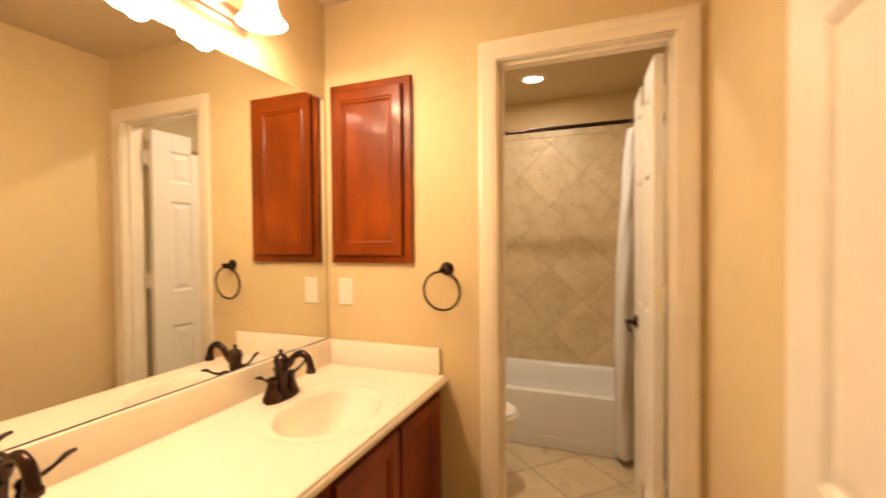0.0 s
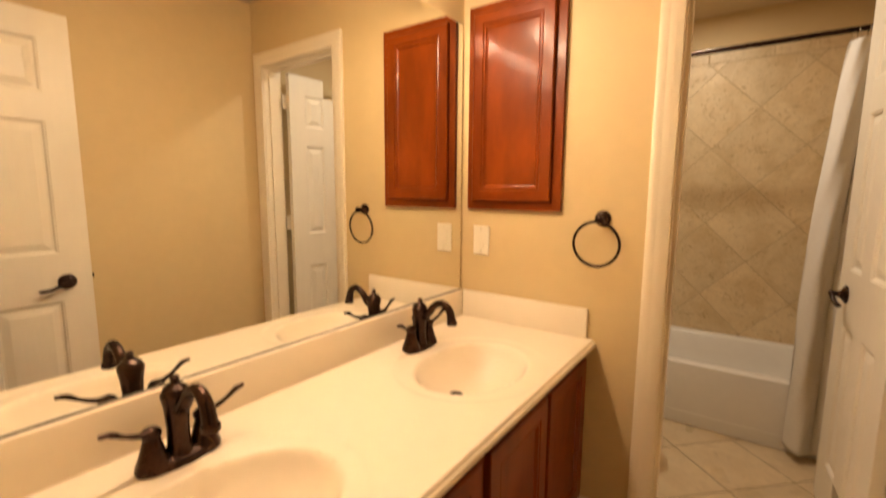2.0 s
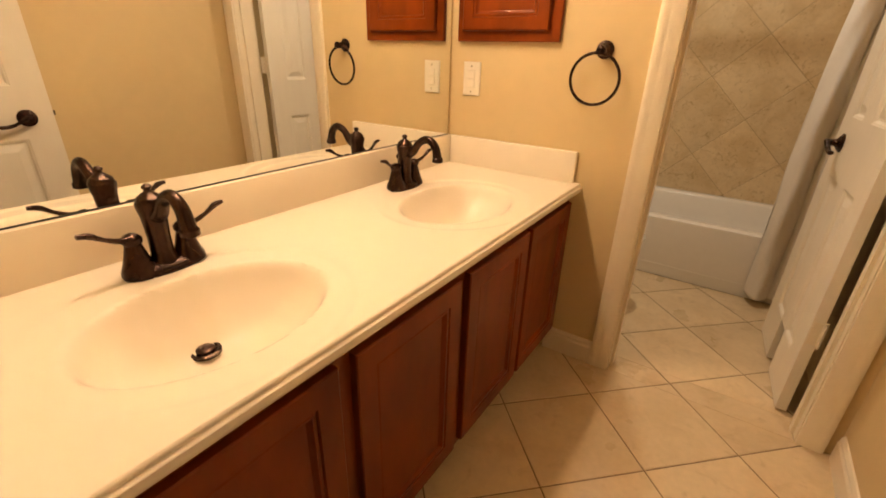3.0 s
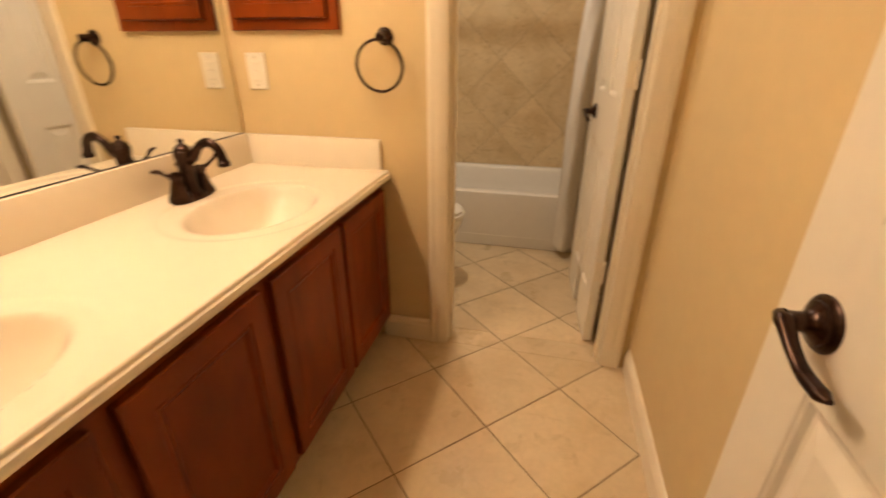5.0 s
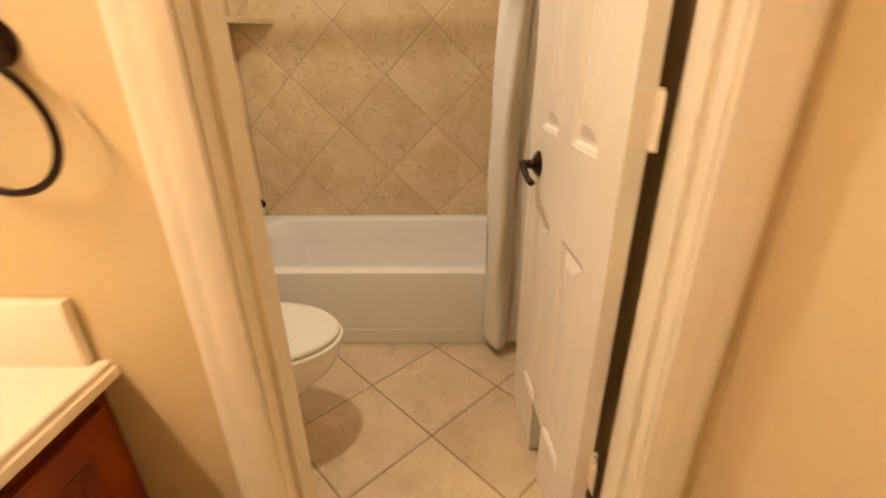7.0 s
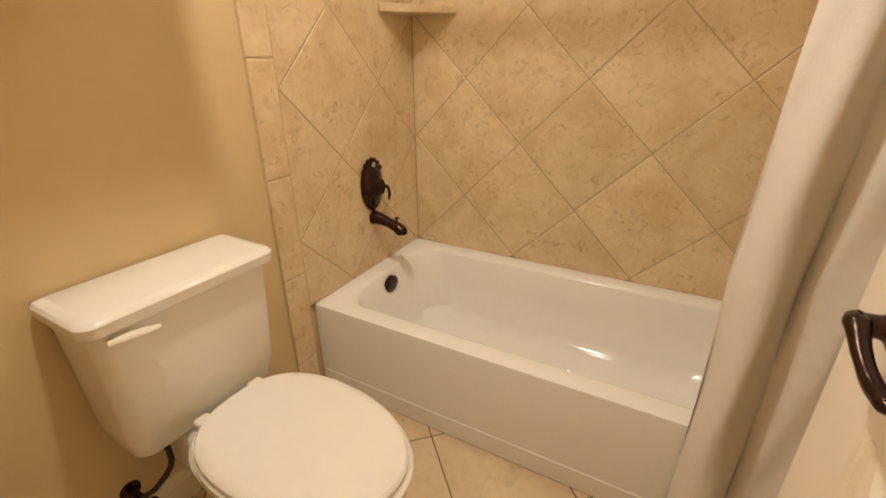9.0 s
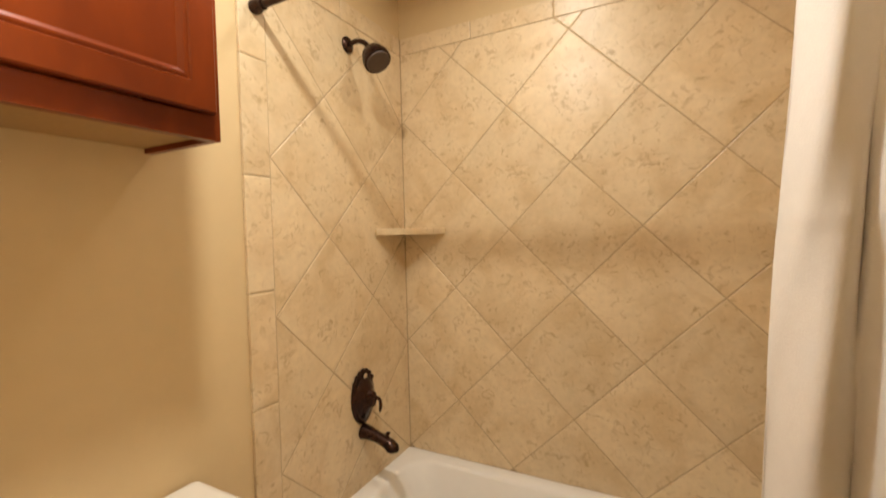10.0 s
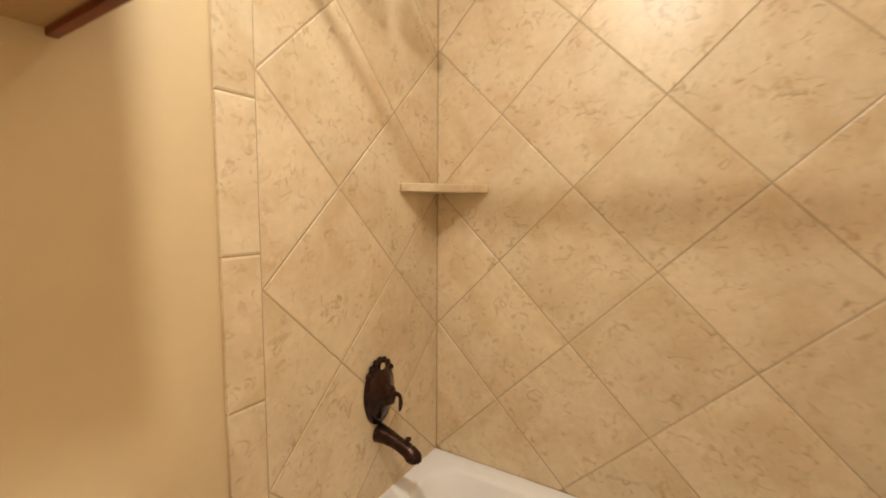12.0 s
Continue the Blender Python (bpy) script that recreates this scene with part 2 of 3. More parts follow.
wall("wall_bath_north", "beige painted wall above the tub tiles", (BWX - 0.12, BEX + 0.12, TY, TY + 0.12, 0, CEIL))
wall("wall_hall", "plain beige hall walls outside the entry", (-1.6, -1.5, -1.5, SY - 0.12, 0, CEIL), (0.9, 1.0, -1.5, SY - 0.12, 0, CEIL), (-1.6, 1.0, -1.6, -1.5, 0, CEIL),
     (-1.5, WX - 0.12, SY - 0.13, SY - 0.03, 0, CEIL), (EX + 0.12, 0.9, SY - 0.13, SY - 0.03, 0, CEIL))
tagged(link_mesh("ceiling", boxes((-1.6, 1.0, -1.6, TY + 0.12, CEIL, CEIL + 0.1)), CEILING), "tan painted ceiling", "ceiling", kind="structure")
floor = tagged(link_mesh("floor", boxes((-1.6, 1.0, -1.6, TY + 0.12, -0.1, -0.002)), GROUT), "beige ceramic tiles laid diagonally with brown grout", "floor", kind="structure")


def casing(name, x0, x1, zt, y, out, label):
    """A moulded frame round an opening, on the wall face y, proud towards out."""
    prof = ((0.004, 0), (0.004, 0.011), (0.007, 0.013), (0.024, 0.0135), (0.028, 0.0152), (0.045, 0.0160), (0.050, 0.0150), (0.055, 0.0174), (0.071, 0.0180), (0.078, 0.015), (0.078, 0))
    bm = bmesh.new()
    rings = []
    for cx, cz, sx, sz in ((x0, 0, -1, 0), (x0, zt, -1, 1), (x1, zt, 1, 1), (x1, 0, 1, 0)):
        rings.append([(cx + sx * u, y + out * v, cz + sz * u) for u, v in prof])
    loft(bm, rings, True)
    return tagged(link_mesh(name, bm, TRIM, smooth=True), label, "door casing", kind="structure")


def jamb(name, x0, x1, zt, y0, y1, stop_y, label):
    bm = boxes((x0 - 0.02, x0, y0, y1, 0, zt), (x1, x1 + 0.02, y0, y1, 0, zt), (x0 - 0.02, x1 + 0.02, y0, y1, zt, zt + 0.02),
               (x0, x0 + 0.011, stop_y, stop_y + 0.035, 0, zt - 0.011), (x1 - 0.011, x1, stop_y, stop_y + 0.035, 0, zt - 0.011), (x0, x1, stop_y, stop_y + 0.035, zt - 0.011, zt))
    return tagged(link_mesh(name, bm, TRIM), label, "door frame", kind="structure")


casing("trim_doorway", OX0, OX1, OZ, FY, -1, "cream painted moulded casing round the bath doorway")
casing("trim_bath_side", OX0, OX1, OZ, BY, 1, "cream painted moulded casing on the bath side")
jamb("door_frame_bath", OX0, OX1, OZ, FY, BY, FY + 0.035, "cream painted door jamb with stop")
casing("trim_entry", EX0, EX1 - 0.031, EZ, SY, 1, "cream painted moulded casing round the entry")
jamb("door_frame_entry", EX0, EX1, EZ, SY - 0.12, SY, SY - 0.08, "cream painted entry jamb")


def baseboard(name, p0, p1, out, label="cream painted baseboard with a moulded top edge"):
    prof = ((0, 0), (0.014, 0), (0.014, 0.075), (0.010, 0.085), (0.011, 0.092), (0.005, 0.104), (0, 0.106))
    bm = bmesh.new()
    loft(bm, [[(p[0] + out[0] * u, p[1] + out[1] * u, z) for u, z in prof] for p in (p0, p1)])
    return tagged(link_mesh(name, bm, TRIM), label, "baseboard", kind="structure")


baseboard("baseboard_east", (EX, SY + 0.02), (EX, FY - 0.022), (-1, 0))
baseboard("baseboard_doorway", (-0.70, FY), (OX0 - 0.078, FY), (0, -1))
baseboard("baseboard_bath_west", (BWX, BY), (BWX, 2.73), (1, 0))
baseboard("baseboard_bath_south", (BWX + 0.014, BY), (OX0 - 0.078, BY), (0, 1))


# ---- doors ----
def lever_handle(parent, m, mirror=1):
    """Round rose, neck and drooping wave lever; local z out of the door, x towards the hinge, y up."""
    bm = bmesh.new()
    lathe(bm, ((0.036, 0), (0.036, 0.003), (0.033, 0.006), (0.028, 0.007), (0.027, 0.011), (0.020, 0.015), (0.014, 0.020), (0.0125, 0.026), (0.0125, 0.038), (0.0145, 0.043)), m, 28)
    h = part("door_handle", bm, BRONZE, parent, "dark oil-rubbed bronze lever handle")
    bm = bmesh.new()
    pts = smooth_path([m @ Vector(p) for p in ((-0.008 * mirror, 0.004, 0.043), (0.012 * mirror, 0.003, 0.046), (0.038 * mirror, -0.011, 0.047), (0.068 * mirror, -0.024, 0.045), (0.096 * mirror, -0.027, 0.042), (0.112 * mirror, -0.025, 0.041))], 6)
    tube(bm, pts, [0.009, 0.0125, 0.0095, 0.0085, 0.010, 0.0105, 0.004], 12, 0.8)
    part("lever", bm, BRONZE, h)
    return h


def panel_door(name, hinge, angle, width, height, label, hinge_side, handle_x, handle_z=0.915, sides=(-1, 1)):
    """A six-panel door leaf, local x from the hinge to the free edge, y through its thickness, swung by angle."""
    T = 0.035
    d = thing(name, (*hinge, 0.008), label, "door", turn=angle)
    st, mid = 0.112, 0.100
    pw = (width - 2 * st - mid) / 2
    rails = ((0, 0.20), (0.800, 1.020), (1.615, 1.735), (height - 0.115, height))
    bm = boxes((0, st, 0, T, 0, height), (width - st, width, 0, T, 0, height), (st + pw, st + pw + mid, 0, T, 0.20, height - 0.115),
               *[(st, st + pw, 0, T, a, b) for a, b in rails], *[(st + pw + mid, width - st, 0, T, a, b) for a, b in rails])
    bmesh.ops.remove_doubles(bm, verts=bm.verts[:], dist=1e-5)
    part("frame", bm, DOOR, d, smooth=False)
    prof = ((0, 0.0), (0.003, -0.002), (0.008, -0.0035), (0.014, -0.0105), (0.022, -0.0105), (0.048, -0.0025), (0.051, -0.002))
    for x in (st, st + pw + mid):
        for (a, z0), (z1, b) in zip(rails, rails[1:]):
            bm = bmesh.new()
            for y, s in ((0, -1), (T, 1)):
                m = facing((x, y, z0), (1, 0, 0), (0, 0, 1), (0, s, 0))
                rings = [[m @ Vector(p) for p in ((i, i, z), (pw - i, i, z), (pw - i, z1 - z0 - i, z), (i, z1 - z0 - i, z))] for i, z in prof]
                loft(bm, rings, True, False, True)
            part("panel", bm, DOOR, d, smooth=False)
    for s in sides:
        y = T if s > 0 else 0
        lever_handle(d, facing((handle_x, y, handle_z), (-1, 0, 0), (0, 0, 1), (0, s, 0)))
    bm = boxes((width - 0.0005, width + 0.0015, T / 2 - 0.011, T / 2 + 0.011, 0.87, 0.935), (width + 0.001, width + 0.010, T / 2 - 0.006, T / 2 + 0.006, 0.893, 0.912))
    part("latch", bm, BRONZE, d, "bronze latch plate", smooth=False)
    for z in (0.30, 1.06, height - 0.22):
        bm = boxes((-0.030, 0.001, 0.001, 0.004, z, z + 0.088), (-0.002, 0.001, 0.002, T - 0.004, z, z + 0.088))
        y = T + 0.004 if hinge_side > 0 else -0.004
        lathe(bm, ((0.006, -0.004), (0.006, 0.092)), pose(-0.003, y, z), 12)
        for k in range(3):
            lathe(bm, ((0.0035, 0), (0.0035, 0.0015)), facing((-0.003, T * 0.5 + (k - 1) * 0.008, z + 0.018 + 0.026 * k), (0, 1, 0), (0, 0, 1), (-1, 0, 0)), 8)
        part("hinge", bm, TRIM, d, "hinge painted over in cream", smooth=False)
    return d


panel_door("bath_door", (0.212, 1.885), 94.0, 0.62, 2.06, "open cream six-panel door swung into the bath, bronze lever", -1, 0.508, 0.922)
panel_door("entry_door", (0.312, -0.002), 90.3, 0.805, 2.08, "open cream six-panel entry door standing against the wall", -1, 0.710, 0.888, sides=(1,))

# ---- vanity ----
VY0, VY1 = SY, FY
CT = 0.766
CX = -0.640
SINKS = (0.440, 1.258)


def counter_height(x, y):
    z = CT
    for cy in SINKS:
        e = math.hypot((x + 0.895) / 0.150, (y - cy) / 0.200)
        if e < 1.12:
            k = min(1, max(0, (1.12 - e) / 1.12))
            z -= 0.135 * (1 - (1 - k) ** 2.6) * min(1, k / 0.10 * 0.5 + 0.5) if k > 0 else 0
        o = math.hypot((x + 0.90) / 0.245, (y - cy) / 0.275)
        s = min(1, max(0, (1.0 - o) / 0.055))
        z -= 0.003 * s * s * (3 - 2 * s)
    return z


vanity_top = thing("countertop", (0, 0, 0), "glossy cream cultured marble double-sink vanity top", "countertop")
bm = bmesh.new()
nx, ny = 84, 226
x0, x1 = WX + 0.002, CX - 0.012
grid = [[bm.verts.new((x0 + (x1 - x0) * i / nx, VY0 + 0.001 + (VY1 - VY0 - 0.002) * j / ny, 0)) for j in range(ny + 1)] for i in range(nx + 1)]
for row in grid:
    for v in row:
        v.co.z = counter_height(v.co.x, v.co.y)
for i in range(nx):
    for j in range(ny):
        bm.faces.new((grid[i][j], grid[i + 1][j], grid[i + 1][j + 1], grid[i][j + 1]))
edge = [(x1, CT)] + [(x1 + dx, CT + dz) for dx, dz in ((0.003, -0.0012), (0.0048, -0.004), (0.0048, -0.0085), (0.0062, -0.0098), (0.0090, -0.0102), (0.0115, -0.0125), (0.012, -0.020), (0.012, -0.027), (0.0095, -0.031), (-0.02, -0.031))]
loft(bm, [[(x, y, z) for x, z in edge] for y in (VY0 + 0.001, VY1 - 0.001)], False, False, False)
bmesh.ops.remove_doubles(bm, verts=bm.verts[:], dist=1e-5)
part("slab", bm, COUNTER, vanity_top)
bm = boxes((WX + 0.002, WX + 0.022, VY0 + 0.001, VY1 - 0.001, CT - 0.002, 0.8835), bevel=0.004)
part("backsplash", bm, COUNTER, vanity_top)
bm = boxes((WX + 0.023, -0.672, VY1 - 0.021, VY1 - 0.001, CT - 0.002, 0.8835), bevel=0.004)
part("side_splash", bm, COUNTER, vanity_top)
for cy in SINKS:
    dx, dy = -0.962, cy - 0.004
    dz = counter_height(dx, dy) + 0.002
    bm = bmesh.new()
    lathe(bm, ((0.029, -0.004), (0.029, 0.002), (0.024, 0.004), (0.020, 0.000)), pose(dx, dy, dz), 24)
    dr = part("drain", bm, BRONZE, vanity_top, "dark bronze sink drain")
    bm = bmesh.new()
    lathe(bm, ((0.018, 0.000), (0.018, 0.006), (0.014, 0.009), (0.004, 0.010)), pose(dx, dy, dz), 20)
    part("stopper", bm, BRONZE, dr)
    bm = bmesh.new()
    ox = -0.772
    lathe(bm, ((0.012, -0.002), (0.012, 0.002), (0.008, 0.003)), pose(ox, cy, counter_height(ox, cy) + 0.001, 0, -48, 0), 16)
    part("overflow", bm, PLASTIC, vanity_top, "small cream overflow ring")

vanity = thing("vanity_cabinet", (0, 0, 0), "cherry-stained wooden vanity cabinet with four panel doors", "cabinet")
FX = -0.680
part("body", boxes((FX - 0.02, FX, VY0 + 0.002, VY1 - 0.002, 0.10, CT - 0.034), (WX + 0.01, FX - 0.02, VY0 + 0.002, VY0 + 0.02, 0.10, CT - 0.034),
                   (WX + 0.01, FX - 0.02, VY1 - 0.02, VY1 - 0.002, 0.10, CT - 0.034), (WX + 0.01, FX - 0.02, VY0 + 0.02, VY1 - 0.02, 0.10, 0.118)), CHERRY, vanity, smooth=False)
part("toe_kick", boxes((WX + 0.02, FX - 0.07, VY0 + 0.004, VY1 - 0.004, 0.0, 0.099)), CHERRY_SHADED, vanity, smooth=False)
CAB_DOOR = ((0, 0), (0, 0.016), (0.003, 0.019), (0.052, 0.019), (0.055, 0.015), (0.060, 0.0165), (0.064, 0.0165), (0.068, 0.0125), (0.073, 0.008), (0.078, 0.008))
for y1 in (1.712, 1.325, 0.920, 0.512):
    bm = bmesh.new()
    nested(bm, 0.366, 0.570, CAB_DOOR, facing((FX + 0.001, y1 - 0.366, 0.125), (0, 1, 0), (0, 0, 1), (1, 0, 0)))
    part("door", bm, CHERRY, vanity, smooth=False)

mirror = thing("mirror", (0, 0, 0), "large frameless plate mirror above the vanity", "mirror")
part("plate", boxes((WX + 0.001, WX + 0.006, VY0 + 0.03, 1.722, 0.887, 2.02)), MIRROR, mirror, smooth=False)
part("channel", boxes((WX + 0.001, WX + 0.008, VY0 + 0.03, 1.722, 0.8840, 0.8868)), BLACK, mirror, "thin dark lower mirror channel", smooth=False)


def faucet(cy):
    """Centre-set faucet: oval base, two bell bodies with levers, a column with finial and a curved spout."""
    f = thing("faucet", (-1.135, cy, CT - 0.003), "oil-rubbed bronze two-lever faucet on the vanity top", "faucet", "vanity faucets")
    bm = bmesh.new()
    lathe(bm, ((0.0285, 0), (0.0285, 0.004), (0.0265, 0.006), (0.0265, 0.010), (0.022, 0.014), (0.014, 0.018)), None, 32, sx=1.05, sy=2.38)
    part("base", bm, BRONZE, f)
    bm = bmesh.new()
    lathe(bm, ((0.026, 0.008), (0.0235, 0.016), (0.0185, 0.028), (0.0175, 0.055), (0.020, 0.088), (0.0235, 0.104), (0.0235, 0.109), (0.0205, 0.112), (0.0195, 0.117), (0.013, 0.122), (0.006, 0.126), (0.0050, 0.128), (0.0078, 0.131), (0.0078, 0.134), (0.004, 0.137)), None, 24)
    part("column", bm, BRONZE, f)
    bm = bmesh.new()
    pts = smooth_path(((0.010, 0, 0.090), (0.030, 0, 0.098), (0.052, 0, 0.122), (0.080, 0, 0.132), (0.104, 0, 0.118), (0.113, 0, 0.090)), 6)
    tube(bm, pts, [0.0135, 0.0115, 0.010, 0.010, 0.011, 0.0125], 16)
    lathe(bm, ((0.0115, 0), (0.015, -0.004), (0.015, -0.012), (0.011, -0.014)), pose(0.1135, 0, 0.094), 16)
    part("spout", bm, BRONZE, f)
    for s in (-1, 1):
        bm = bmesh.new()
        lathe(bm, ((0.0275, 0.004), (0.0265, 0.012), (0.021, 0.024), (0.0155, 0.042), (0.0125, 0.052), (0.0155, 0.056), (0.0155, 0.062), (0.011, 0.067), (0.004, 0.070)), pose(0, s * 0.0415, 0), 20)
        b = part("valve_body", bm, BRONZE, f)
        bm = bmesh.new()
        pts = smooth_path(((0.002, s * 0.036, 0.063), (0.006, s * 0.058, 0.064), (0.010, s * 0.080, 0.073), (0.012, s * 0.098, 0.084), (0.012, s * 0.114, 0.087)), 5)
        tube(bm, pts, [0.0095, 0.006, 0.0045, 0.0065, 0.0045], 10, 0.75)
        part("lever", bm, BRONZE, b)
    bm = bmesh.new()
    tube(bm, [(-0.022, 0, 0.012), (-0.024, 0, 0.075)], 0.003, 8)
    lathe(bm, ((0.003, 0), (0.007, 0.004), (0.007, 0.009), (0.003, 0.013)), pose(-0.024, 0, 0.072), 12)
    part("lift_rod", bm, BRONZE, f)
    f.scale = (1.22, 1.2, 1.34)
    return f


fa = faucet(0.471)
copy_thing(fa, pose(-1.135, 1.284, CT - 0.003))

bar = thing("vanity_light", (0, 0, 0), "bronze-toned bar light with lit frosted bell shades above the mirror", "wall lamp")
bm = bmesh.new()
bp = ((0, -0.045), (0.018, -0.045), (0.024, -0.036), (0.024, -0.020), (0.032, -0.012), (0.032, 0.012), (0.024, 0.020), (0.024, 0.036), (0.018, 0.045), (0, 0.045))
loft(bm, [[(WX + 0.001 + u, y, 2.150 + v) for u, v in bp] for y in (0.40, 1.245)])
part("bar", bm, NICKEL, bar, smooth=False)
for sy in SHADE_YS:
    bm = bmesh.new()
    tube(bm, smooth_path(((WX + 0.03, sy, 2.15), (WX + 0.07, sy, 2.175), (WX + 0.115, sy, 2.245), (-1.11, sy, 2.262), (-1.11, sy, 2.245)), 5), 0.008, 10)
    lathe(bm, ((0.022, 0), (0.026, -0.012), (0.024, -0.030)), pose(-1.11, sy, 2.262), 16)
    part("arm", bm, NICKEL, bar)
    bm = bmesh.new()
    outer = [(0.024, 2.235), (0.034, 2.222), (0.046, 2.195), (0.052, 2.165), (0.060, 2.140), (0.074, 2.120), (0.083, 2.112)]
    inner = [(r - 0.003, z) for r, z in outer[::-1]]
    lathe(bm, outer + inner, pose(-1.11, sy, 0), 28, False, False)
    part("shade", bm, FROST, bar, "glowing frosted glass bell shade")

med = thing("wall_cabinet", (0, 0, 0), "cherry-stained recessed medicine cabinet with a panel door", "cabinet")
part("face_frame", boxes((-1.214, -0.795, FY - 0.020, FY - 0.001, 1.250, 2.077), bevel=0.002), CHERRY, med, smooth=False)
bm = bmesh.new()
nested(bm, 0.350, 0.754, ((0, 0), (0, 0.015), (0.004, 0.019), (0.044, 0.019), (0.047, 0.015), (0.052, 0.0165), (0.056, 0.0165), (0.060, 0.012), (0.066, 0.009), (0.070, 0.009)),
       facing((-1.183, FY - 0.021, 1.286), (1, 0, 0), (0, 0, 1), (0, -1, 0)))
part("door", bm, CHERRY, med, smooth=False)

sw = thing("switch_plate", (-1.150, FY - 0.001, 1.113), "ivory wall plate with rocker switches", "light switch")
bm = bmesh.new()
nested(bm, 0.078, 0.128, ((0, 0), (0.001, 0.004), (0.004, 0.006), (0.006, 0.006)), facing((-0.039, 0, -0.064), (1, 0, 0), (0, 0, 1), (0, -1, 0)))
part("plate", bm, PLASTIC, sw, smooth=False)
for z in (-0.033, 0.001):
    bm = bmesh.new()
    nested(bm, 0.032, 0.032, ((0, 0), (0.001, 0.002), (0.004, 0.003)), facing((-0.016, -0.006, z), (1, 0, 0), (0, 0, 1), (0, -1, 0)))
    part("rocker", bm, PLASTIC, sw, smooth=False)
for z in (-0.048, 0.048):
    bm = bmesh.new()
    lathe(bm, ((0.003, 0), (0.003, 0.001)), facing((0, -0.006, z), (1, 0, 0), (0, 0, 1), (0, -1, 0)), 8)
    part("screw", bm, CHROME, sw)

ring = thing("towel_ring", (-0.636, FY, 1.229), "oil-rubbed bronze towel ring on the beige wall", "towel ring")
bm = bmesh.new()
lathe(bm, ((0.029, 0.001), (0.029, 0.006), (0.025, 0.010), (0.022, 0.011), (0.020, 0.018), (0.013, 0.026), (0.011, 0.046), (0.014, 0.052), (0.013, 0.060), (0.006, 0.064)), facing((0, 0, 0), (1, 0, 0), (0, 0, 1), (0, -1, 0)), 28)
part("post", bm, BRONZE, ring)
bm = bmesh.new()
tube(bm, [(-0.016, -0.050, -0.008), (0.016, -0.050, -0.008)], 0.008, 12)
R = 0.082
rings = []
for i in range(64):
    a = 2 * math.pi * i / 64
    c = Vector((-0.010 + R * math.sin(a), -0.050 + 0.012 * (1 - math.cos(a)) / 2, -0.010 - R + R * math.cos(a)))
    o = Vector((math.sin(a), 0, math.cos(a)))
    rings.append([c + 0.0052 * (math.cos(b) * o + math.sin(b) * Vector((0, 1, 0))) for b in (2 * math.pi * j / 10 for j in range(10))])
loft(bm, rings + rings[:1], True, False, False)
bmesh.ops.remove_doubles(bm, verts=bm.verts[:], dist=1e-6)
part("ring", bm, BRONZE, ring)


# ---- bath ----
def ceiling_light(x, y):
    d = thing("ceiling_light", (x, y, CEIL), "lit white recessed ceiling downlight", "ceiling lamp", "bath downlights")
    bm = bmesh.new()
    lathe(bm, ((0.095, 0), (0.095, -0.003), (0.088, -0.008), (0.068, -0.009), (0.061, -0.004), (0.061, 0)), None, 36, False, False)
    part("trim_ring", bm, TRIM, d)
    bm = bmesh.new()
    lathe(bm, ((0.060, -0.001), (0.060, -0.004), (0.03, -0.007)), None, 32)
    part("lens", bm, LENS, d, "glowing lens")
    return d


ceiling_light(-0.49, 3.06)
ceiling_light(-0.62, 2.335)

TB0, TB1, TF, TBK, TZ = BWX + 0.002, BEX - 0.001, 2.833, TY - 0.011, 0.363
tub = thing("bathtub", (0, 0, 0), "glossy white enamel alcove bathtub with a flat apron", "bathtub")


def stadium(cx, cy, hx, hy, r, n=8):
    pts = []
    for qx, qy, a0 in ((1, 1, 0), (-1, 1, 90), (-1, -1, 180), (1, -1, 270)):
        for k in range(n + 1):
            a = radians(a0 + 90 * k / n)
            pts.append((cx + qx * (hx - r) + r * math.cos(a), cy + qy * (hy - r) + r * math.sin(a)))
    return pts


tcx, tcy = (TB0 + TB1) / 2, (TF + TBK) / 2
thx, thy = (TB1 - TB0) / 2, (TBK - TF) / 2
bm = bmesh.new()
rows = ((0, 0, 0.012, -0.40, 0), (0, 0, 0.012, -0.012, 0), (0.003, 0.003, 0.014, -0.003, 0), (0.012, 0.012, 0.02, 0, 0), (0.070, 0.062, 0.10, 0, 0), (0.080, 0.072, 0.11, -0.004, 0),
        (0.088, 0.080, 0.12, -0.015, 0), (0.105, 0.092, 0.14, -0.12, 0.01), (0.135, 0.115, 0.15, -0.25, 0.02), (0.17, 0.15, 0.16, -0.285, 0.03), (0.24, 0.20, 0.15, -0.295, 0.03))
loft(bm, [[(x + sh, y, max(0.001, TZ + z + (0.012 * (y - TF) / (TBK - TF) if z > -0.2 else 0))) for x, y in stadium(tcx, tcy, thx - ix, thy - iy, r)] for ix, iy, r, z, sh in rows], True, False, True)
part("basin", bm, ENAMEL, tub)
bm = boxes((TB0 + 0.02, TB1 - 0.02, TF - 0.003, TF + 0.001, 0.002, 0.075), bevel=0.0015)
part("apron_skirt", bm, ENAMEL, tub, smooth=False)
bm = bmesh.new()
lathe(bm, ((0.038, -0.01), (0.038, 0.008), (0.034, 0.013), (0.012, 0.015)), facing((-1.094, 3.178, 0.312), (0, 1, 0), (0.12, 0, 1), (1, 0, 0)), 28)
part("overflow_plate", bm, BRONZE, tub, "round bronze overflow plate")
bm = bmesh.new()
lathe(bm, ((0.03, 0), (0.03, 0.004), (0.012, 0.006)), pose(-0.93, 3.20, TZ - 0.294), 24)
part("drain", bm, BRONZE, tub, "bronze tub drain")

